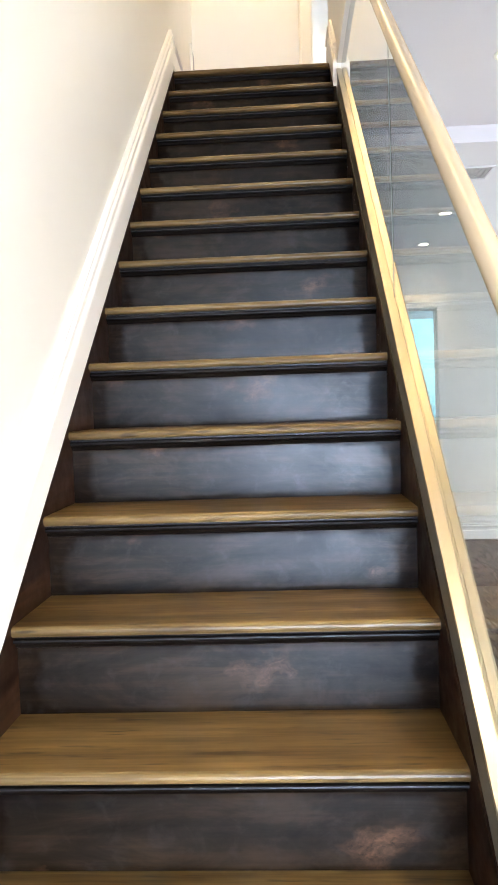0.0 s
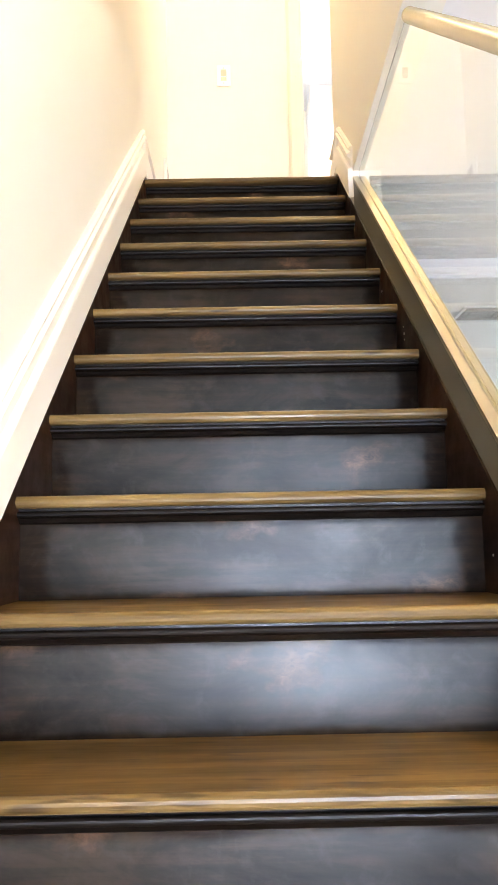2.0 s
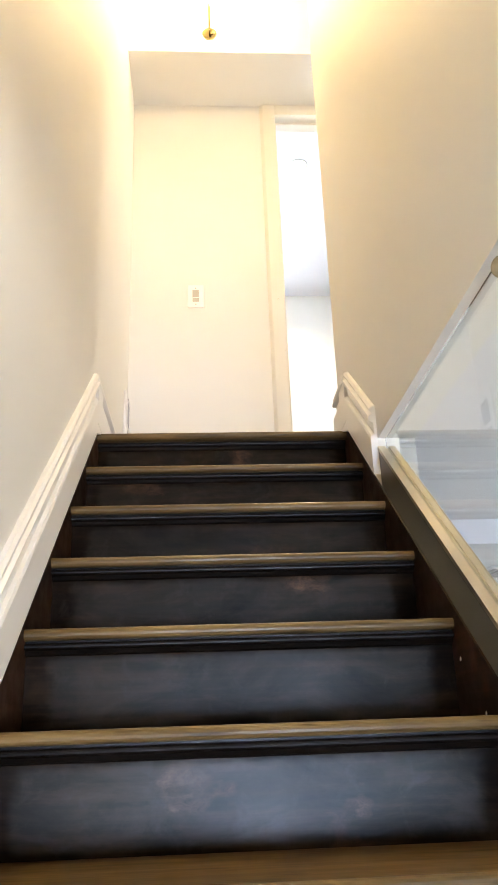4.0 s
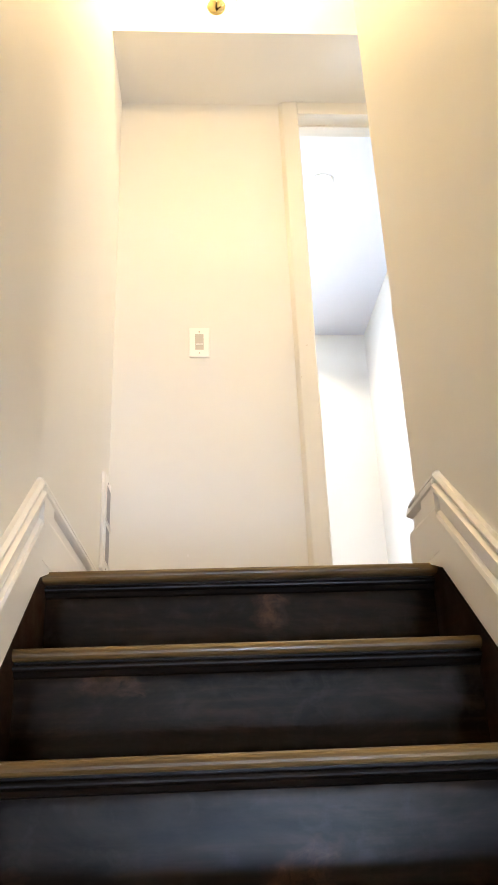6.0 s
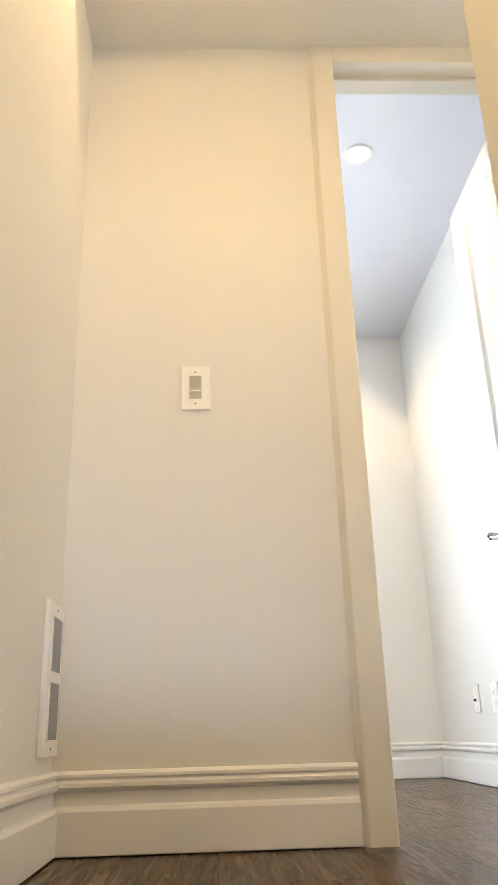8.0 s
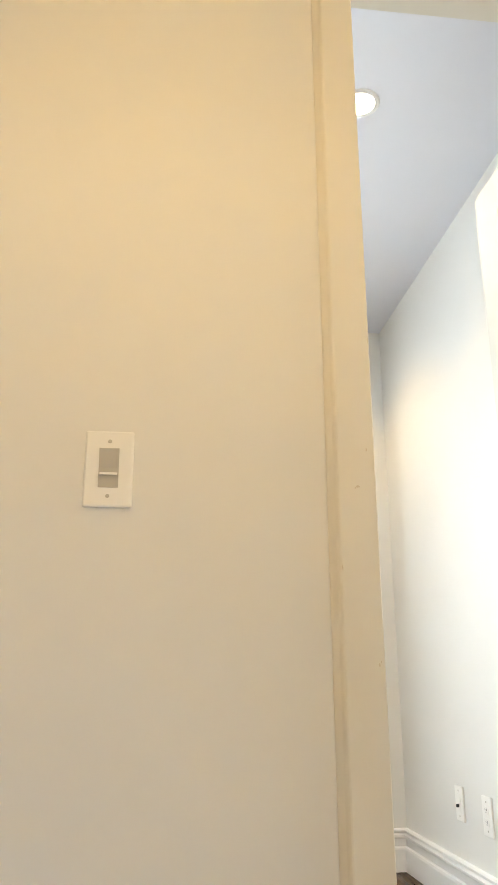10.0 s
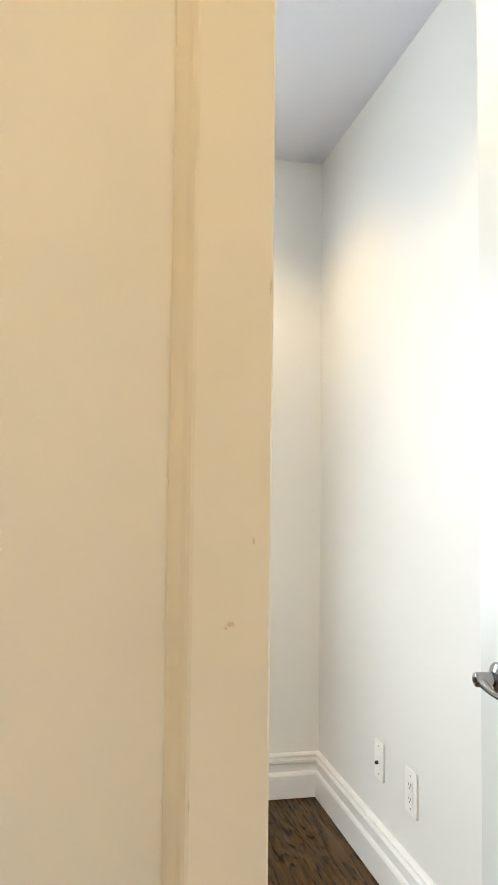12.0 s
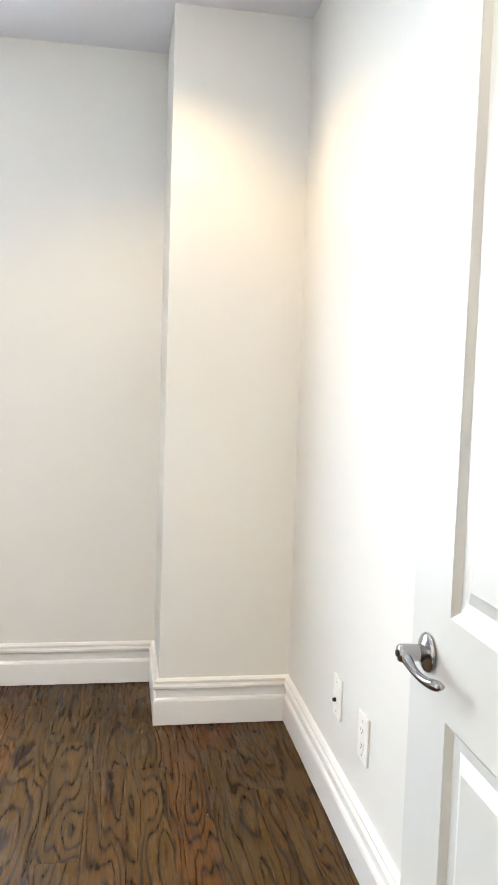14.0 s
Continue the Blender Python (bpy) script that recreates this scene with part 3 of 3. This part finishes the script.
part("jamb", boxed(XZ, XZ + 0.02, YE - 0.001, YE + 0.121, 0, ZH), M_CASING, door_frame)
part("head_jamb", boxed(XA - 0.02, XZ + 0.02, YE - 0.001, YE + 0.121, ZH, ZH + 0.02), M_CASING, door_frame)
part("door_stop", boxed(XA, XZ, YE + 0.05, YE + 0.085, ZH - 0.012, ZH), M_CASING, door_frame)
part("door_stop", boxed(XA, XA + 0.012, YE + 0.05, YE + 0.085, 0, ZH - 0.012), M_CASING, door_frame)
part("casing_room_side", casing_post(XA - 0.001, -1, YE + 0.12, 1, ZH + 0.07), M_CASING, door_frame)
part("casing_room_side", casing_post(XZ + 0.001, 1, YE + 0.12, 1, ZH + 0.07), M_CASING, door_frame)

def chip(x, z, w, h, seed):
    """A ragged flake of missing paint."""
    rng = random.Random(seed)
    pts = [(x + 0.75 * w * (0.5 + 0.5 * rng.random()) * math.cos(a), z + h * (0.5 + 0.5 * rng.random()) * math.sin(a)) for a in np.linspace(0, 2 * math.pi, 10)[:-1]]
    return prism(pts, YE - 0.0186, YE - 0.0176, axis="y")


for i, (x, z, w, h) in enumerate(((0.756, 1.121, 0.005, 0.003), (0.752, 1.118, 0.003, 0.0015), (0.7245, 0.982, 0.0012, 0.006), (0.779, 0.827, 0.0022, 0.004),
                                  (0.782, 0.832, 0.0012, 0.002), (0.786, 1.395, 0.0012, 0.008), (0.774, 1.187, 0.0018, 0.004))):
    part("paint_chip", chip(x, z, w, h, i), M_CHIP, door_frame, "chipped paint")

speck = [(0.284 + 0.004 * math.cos(a), 0.293 + 0.005 * math.sin(a)) for a in np.linspace(0, 2 * math.pi, 8)[:-1]]
part("paint_chip", prism(speck, YE - 0.001, YE + 0.001, axis="y"), M_TRIM, wall_end, "small white filler spot")

DX, DW, DH, DT = 1.404, 0.642, 2.285, 0.036
DY0 = YE + 0.14
DY1 = DY0 + DW
door = thing("door", (DX + DT, DY0, 0.008), "white two-panel door standing wide open", "door")
ST = 0.140
RAILS = [(0.008, 0.225), (0.800, 0.955), (DH - 0.12, DH)]
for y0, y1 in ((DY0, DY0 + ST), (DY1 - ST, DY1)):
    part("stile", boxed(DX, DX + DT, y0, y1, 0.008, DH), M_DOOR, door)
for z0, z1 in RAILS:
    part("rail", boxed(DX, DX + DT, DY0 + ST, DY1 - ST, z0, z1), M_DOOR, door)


def raised_panel(y0, y1, z0, z1):
    """A sunk field with a sloped moulding and a raised middle, on both faces."""
    bm = bmesh.new()
    for face, s in ((DX, 1), (DX + DT, -1)):
        steps = [(0.0, 0.001), (0.012, 0.010), (0.030, 0.012), (0.052, 0.004)]
        rings = [[bm.verts.new((face + s * d, y, z)) for y, z in ((y0 + i, z0 + i), (y1 - i, z0 + i), (y1 - i, z1 - i), (y0 + i, z1 - i))] for i, d in steps]
        for a, b in zip(rings, rings[1:]):
            for k in range(4):
                bm.faces.new((a[k], a[(k + 1) % 4], b[(k + 1) % 4], b[k]))
        bm.faces.new(rings[-1])
    bmesh.ops.recalc_face_normals(bm, faces=bm.faces)
    return bm


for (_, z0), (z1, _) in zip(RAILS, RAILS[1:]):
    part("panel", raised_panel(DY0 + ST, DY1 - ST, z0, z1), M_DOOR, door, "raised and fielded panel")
LV = (DX, DY1 - 0.070, 0.880)
handle = part("handle", lathe([(0.0, 0.0), (0.029, 0.0), (0.031, 0.003), (0.030, 0.006), (0.026, 0.0085), (0.018, 0.0100), (0.0145, 0.012)], pose(*LV, 0, -90, 0), 32), M_CHROME, door, "polished chrome lever handle", True)
part("neck", lathe([(0.0, 0.010), (0.0135, 0.010), (0.0130, 0.020), (0.0140, 0.034), (0.0140, 0.046), (0.0125, 0.049), (0.0, 0.050)], pose(*LV, 0, -90, 0), 24), M_CHROME, handle, "", True)
part("thumb_turn", lathe([(0.0, 0.050), (0.0055, 0.050), (0.0050, 0.053), (0.0, 0.0535)], pose(*LV, 0, -90, 0), 16), M_HOLE, handle, "dark lock button", True)
curve = [(DX - 0.040 + 0.016 * u ** 3, LV[1] + 0.006 - u * 0.116, LV[2] + 0.001 - 0.017 * math.sin(u * 2.4)) for u in np.linspace(0, 1, 14)]
part("lever", tube(curve, [0.0105 - 0.0045 * math.sin(min(1.0, i / 11) * 2.6) for i in range(13)] + [0.0035], 14), M_CHROME, handle, "", True)

# ---- light switch, outlets, vents ----
def wall_plate(name, m, w, h, label, category, kind, group=""):
    """A plate whose face looks along -y in its own frame."""
    t = tagged(new(name), label, category, group)
    t.matrix_basis = m

    def p(nm, bm, mat, lab=""):
        ob = new(nm, meshed(nm, bm, mat))
        ob.parent = t
        return tagged(ob, lab)

    plate = boxed(-w / 2, w / 2, -0.007, 0.0, -h / 2, h / 2, bevel=0.003)
    p("plate", plate, M_PLASTIC)
    for s in (-1, 1):
        p("screw", lathe([(0.0, 0.0), (0.0035, 0.0), (0.003, 0.0012)], pose(0, -0.007, s * h * 0.36, 90, 0, 0), 10), M_ROCKER)
    if kind == "switch":
        p("rocker", prism([(-0.0072, -0.033), (-0.0072, 0.033), (-0.0145, 0.033), (-0.009, 0.0), (-0.0078, -0.033)], -0.0165, 0.0165), M_ROCKER, "grey-beige rocker")
        p("indicator", boxed(-0.0145, 0.0145, -0.0118, -0.0095, -0.012, -0.008), M_PLASTIC)
    elif kind == "outlet":
        for s in (-1, 1):
            p("socket", boxed(-0.016, 0.016, -0.0095, -0.007, s * 0.0195 - 0.0135, s * 0.0195 + 0.0135, bevel=0.002), M_PLASTIC)
            for q in (-0.0065, 0.0065):
                p("slot", boxed(q - 0.0012, q + 0.0012, -0.0099, -0.009, s * 0.0195 - 0.001, s * 0.0195 + 0.007), M_SLOT)
            p("ground_hole", lathe([(0.0, 0.0), (0.0024, 0.0), (0.0024, 0.001)], pose(0, -0.0092, s * 0.0195 - 0.006, 90, 0, 0), 8), M_SLOT)
    else:
        p("socket", boxed(-0.017, 0.017, -0.009, -0.007, -0.033, 0.033, bevel=0.001), M_PLASTIC)
        p("jack", lathe([(0.0, 0.0), (0.006, 0.0), (0.006, 0.006), (0.004, 0.010)], pose(0, -0.009, -0.008, 90, 0, 0), 12), M_HOLE, "black coaxial jack")
    return t


wall_plate("light_switch", pose(0.334, YE, 1.143), 0.0806, 0.131, "white plate light switch on the cream landing wall", "light switch", "switch")
wall_plate("cable_outlet", pose(XR, 2.793, 0.369, 0, 0, -90), 0.076, 0.122, "white cable socket plate with a black jack on the side wall", "outlet", "cable")
wall_plate("power_outlet", pose(XR, 2.542, 0.361, 0, 0, -90), 0.080, 0.128, "white double power outlet on the side wall", "outlet", "outlet")
wall_plate("power_outlet", pose(0.395, YF, 0.369), 0.080, 0.128, "white double power outlet under the window wall", "outlet", "outlet")

vent = thing("wall_vent", (0.0, 0.934, 0.38), "white steel return air grille on the wall above the baseboard", "air vent")
VY0, VY1, VZ0, VZ1 = 0.850, 1.018, 0.212, 0.546
part("frame", boxed(0.0, 0.012, VY0, VY1, VZ0, VZ1, bevel=0.003), M_TRIM, vent)
for z0, z1 in ((VZ0 + 0.035, (VZ0 + VZ1) / 2 - 0.012), ((VZ0 + VZ1) / 2 + 0.012, VZ1 - 0.035)):
    part("mesh_field", boxed(0.012, 0.0126, VY0 + 0.035, VY1 - 0.03, z0, z1), M_GRILLE, vent)
    for a, b, c, d in ((VY0 + 0.031, VY0 + 0.035, z0 - 0.004, z1 + 0.004), (VY1 - 0.03, VY1 - 0.026, z0 - 0.004, z1 + 0.004), (VY0 + 0.035, VY1 - 0.03, z0 - 0.004, z0), (VY0 + 0.035, VY1 - 0.03, z1, z1 + 0.004)):
        part("rim", boxed(0.012, 0.015, a, b, c, d), M_TRIM, vent)
    for i in range(24):
        z = z0 + (i + 0.5) * (z1 - z0) / 24
        part("wire", boxed(0.0126, 0.0134, VY0 + 0.035, VY1 - 0.03, z - 0.0008, z + 0.0008), M_GREY, vent)
    for i in range(14):
        y = VY0 + 0.035 + (i + 0.5) * (VY1 - VY0 - 0.065) / 14
        part("wire", boxed(0.0134, 0.0140, y - 0.0008, y + 0.0008, z0, z1), M_GREY, vent)
for z in (VZ0 + 0.016, VZ1 - 0.016):
    part("screw", lathe([(0.0, 0.0), (0.004, 0.0), (0.003, 0.0015)], pose(0.012, (VY0 + VY1) / 2, z, 0, 90, 0), 10), M_CHROME, vent)

cvent = thing("ceiling_vent", (1.82, 1.145, ZL - 0.10), "square grey ceiling air diffuser in the dropped band", "air vent")
ZV = ZL - 0.10
for i in range(4):
    a = 0.15 - i * 0.034
    bm = bmesh.new()
    for x0, x1, y0, y1 in ((-a, a, -a, -a + 0.016), (-a, a, a - 0.016, a), (-a, -a + 0.016, -a + 0.016, a - 0.016), (a - 0.016, a, -a + 0.016, a - 0.016)):
        box(bm, 1.82 + x0, 1.82 + x1, 1.145 + y0, 1.145 + y1, ZV - 0.012 + i * 0.002, ZV - 0.002)
    part("ring", bm, M_CEIL if i == 0 else M_GREY, cvent)
part("backing", boxed(1.82 - 0.14, 1.82 + 0.14, 1.145 - 0.14, 1.145 + 0.14, ZV - 0.002, ZV), M_GREY, cvent)

# ---- lamps ----
def downlight(x, y, z, group):
    t = thing("downlight", (x, y, z), "round recessed ceiling downlight, lit", "downlight", group)
    part("trim_ring", lathe([(0.052, 0.0), (0.066, 0.0), (0.066, -0.003), (0.060, -0.006), (0.050, -0.004)], Matrix.Translation((x, y, z)), 32), M_TRIM, t, "", True)
    part("lens", lathe([(0.0, -0.001), (0.052, -0.001), (0.050, -0.004), (0.0, -0.005)], Matrix.Translation((x, y, z)), 32), M_LENS, t, "glowing lens")


for x, y in DOWNLIGHTS_BELOW:
    downlight(x, y, ZL, "downlights below")
for x, y in DOWNLIGHTS_ROOM:
    downlight(x, y, ZR, "downlights of the room")

lamp = thing("ceiling_lamp", (LAMP_AT[0], LAMP_AT[1], ZU), "brass ceiling lamp with a clear glass dome, lit", "ceiling lamp")
LM = Matrix.Translation((LAMP_AT[0], LAMP_AT[1], 0))
part("canopy", lathe([(0.0, ZU), (0.07, ZU), (0.068, ZU - 0.012), (0.03, ZU - 0.028), (0.012, ZU - 0.035)], LM, 32), M_BRASS, lamp, "", True)
part("stem", lathe([(0.006, ZU - 0.03), (0.006, LAMP_AT[2] - 0.06)], LM, 12), M_BRASS, lamp, "", True)
ZB = LAMP_AT[2] - 0.08
part("finial", lathe([(0.0, ZB), (0.012, ZB + 0.002), (0.026, ZB + 0.010), (0.036, ZB + 0.020), (0.038, ZB + 0.024), (0.012, ZB + 0.026), (0.010, ZB + 0.045), (0.005, ZB + 0.062)], LM, 28), M_BRASS, lamp, "brass finial cup", True)
for s in (-1, 1):
    b = part("bulb", lathe([(0.0, 2.60), (0.018, 2.605), (0.028, 2.625), (0.026, 2.65), (0.014, 2.675), (0.012, 2.70)], Matrix.Translation((LAMP_AT[0] + s * 0.055, LAMP_AT[1], 0)), 20), M_BULB, lamp, "glowing bulb", True)
    b.visible_shadow = False

dome = part("dome", lathe([(0.036, ZB + 0.022), (0.075, ZB + 0.06), (0.105, ZB + 0.14), (0.115, ZB + 0.26), (0.112, ZU - 0.05), (0.108, ZU - 0.05), (0.111, ZB + 0.26), (0.101, ZB + 0.14), (0.071, ZB + 0.064), (0.034, ZB + 0.026)], LM, 36), M_DOME, lamp, "clear glass dome", True)
dome.visible_shadow = False
# copy that houses the added fill light, out of view
copy_thing(lamp, pose(LAMP_AT[0], ADDED_LAMP_Y, ZU))

# ---- windows ----
def window(name, x0, x1, y, z0, z1, label, bars, casing, depth=0.2):
    t = thing(name, ((x0 + x1) / 2, y, z0), label, "window", kind="structure")
    if casing:
        cw = 0.062
        for a, b, c, d in ((x0 - cw, x0, z0 - cw, z1 + cw), (x1, x1 + cw, z0 - cw, z1 + cw), (x0, x1, z1, z1 + cw), (x0, x1, z0 - cw, z0)):
            part("casing", boxed(a, b, y - 0.018, y, c, d, bevel=0.003), M_TRIM, t)
    yf = y + 0.09
    fw = 0.016
    for a, b, c, d in ((x0, x0 + fw, z0, z1), (x1 - fw, x1, z0, z1), (x0 + fw, x1 - fw, z1 - fw, z1), (x0 + fw, x1 - fw, z0, z0 + fw)):
        part("window_frame", boxed(a, b, yf, yf + 0.05, c, d, bevel=0.002), M_TRIM, t)
    for z, h in bars:
        part("sash_bar", boxed(x0 + 0.002, x1 - 0.002, yf - 0.004, yf + 0.046, z - h / 2, z + h / 2), M_BLACK, t, "black sash bar")
    p = part("pane", boxed(x0 + fw, x1 - fw, yf + 0.022, yf + 0.028, z0 + fw, z1 - fw), M_PANE, t)
    p.visible_shadow = False
    return t


window("window_1", WX0, WX1, YF, WZ0, WZ1, "tall white-cased window with black sash bars", [(2.12, 0.055), (1.40, 0.045), (0.66, 0.05)], True)
window("window_2", LX0, LX1, YW, LZ0, LZ1, "tall bright window in the lower room", [], True)
window("window_3", RX0, RX1, YR - 0.15, RZ0, RZ1, "glazed front door behind the stairs", [], False)

# frames around the two added side lamps, never in view
for name, (y0, y1) in zip(("window_4", "window_5"), SIDE):
    side = thing(name, (XE, (y0 + y1) / 2, SZ0), "wide white-framed window added out of view to light the lower room", "window", kind="structure")
    for a, b, c, d in ((y0, y0 + 0.05, SZ0, SZ1), (y1 - 0.05, y1, SZ0, SZ1), (y0 + 0.05, y1 - 0.05, SZ1 - 0.05, SZ1), (y0 + 0.05, y1 - 0.05, SZ0, SZ0 + 0.05)):
        part("window_frame", boxed(XE + 0.05, XE + 0.10, a, b, c, d, bevel=0.002), M_TRIM, side)
    part("pane", boxed(XE + 0.07, XE + 0.076, y0 + 0.05, y1 - 0.05, SZ0 + 0.05, SZ1 - 0.05), M_PANE, side).visible_shadow = False

hall = thing("window_6", (2.9, (HY0 + HY1) / 2, HZ0), "narrow white-framed window at the end of the hall", "window", kind="structure")
for a, b, c, d in ((HY0, HY0 + 0.03, HZ0, HZ1), (HY1 - 0.03, HY1, HZ0, HZ1), (HY0 + 0.03, HY1 - 0.03, HZ1 - 0.03, HZ1), (HY0 + 0.03, HY1 - 0.03, HZ0, HZ0 + 0.03)):
    part("window_frame", boxed(2.90, 2.94, a, b, c, d, bevel=0.002), M_TRIM, hall)
part("pane", boxed(2.917, 2.923, HY0 + 0.03, HY1 - 0.03, HZ0 + 0.03, HZ1 - 0.03), M_PANE, hall).visible_shadow = False

# ---- floors, board by board ----
def boards(parent, x0, x1, y0, y1, top, width, seed, longest=1.6):
    """Boards of random length along y; equal sizes share a mesh."""
    rng = random.Random(seed)
    kept = {}
    x = x0
    while x < x1 - 0.01:
        w = min(width, x1 - x)
        y = y0 - rng.random() * 0.9
        while y < y1:
            step = rng.choice((0.7, 0.9, 1.1, 1.3, longest))
            a, b = max(y, y0), min(y + step, y1)
            y += step
            if b - a < 0.02:
                continue
            key = (round(w, 3), round(b - a, 3))
            if key not in kept:
                kept[key] = meshed("board", boxed(0.0001, key[0] - 0.0001, 0.0001, key[1] - 0.0001, -0.014, 0, bevel=0.0007), M_OAK)
            o = new("board", kept[key])
            o.parent = parent
            o.matrix_parent_inverse = parent.matrix_basis.inverted()
            o.location = (x, a, top)
        x += w


boards(bpy.data.objects["floor_room"], -1.7, XR, YE + 0.06, YF, 0.0, 0.127, 3)
boards(bpy.data.objects["floor_landing"], 0.0, 2.88, 0.113, YE + 0.06, 0.0, 0.127, 5)
boards(bpy.data.objects["floor_below"], 0.92, XE, -1.0, YW, ZF, 0.16, 7, 1.9)
boards(bpy.data.objects["floor_below"], 0.0, XE, YR, YB0, ZF, 0.32, 9, 1.9)
boards(bpy.data.objects["floor_below"], 0.93, XE, YB0, -1.0, ZF, 0.32, 11, 1.9)
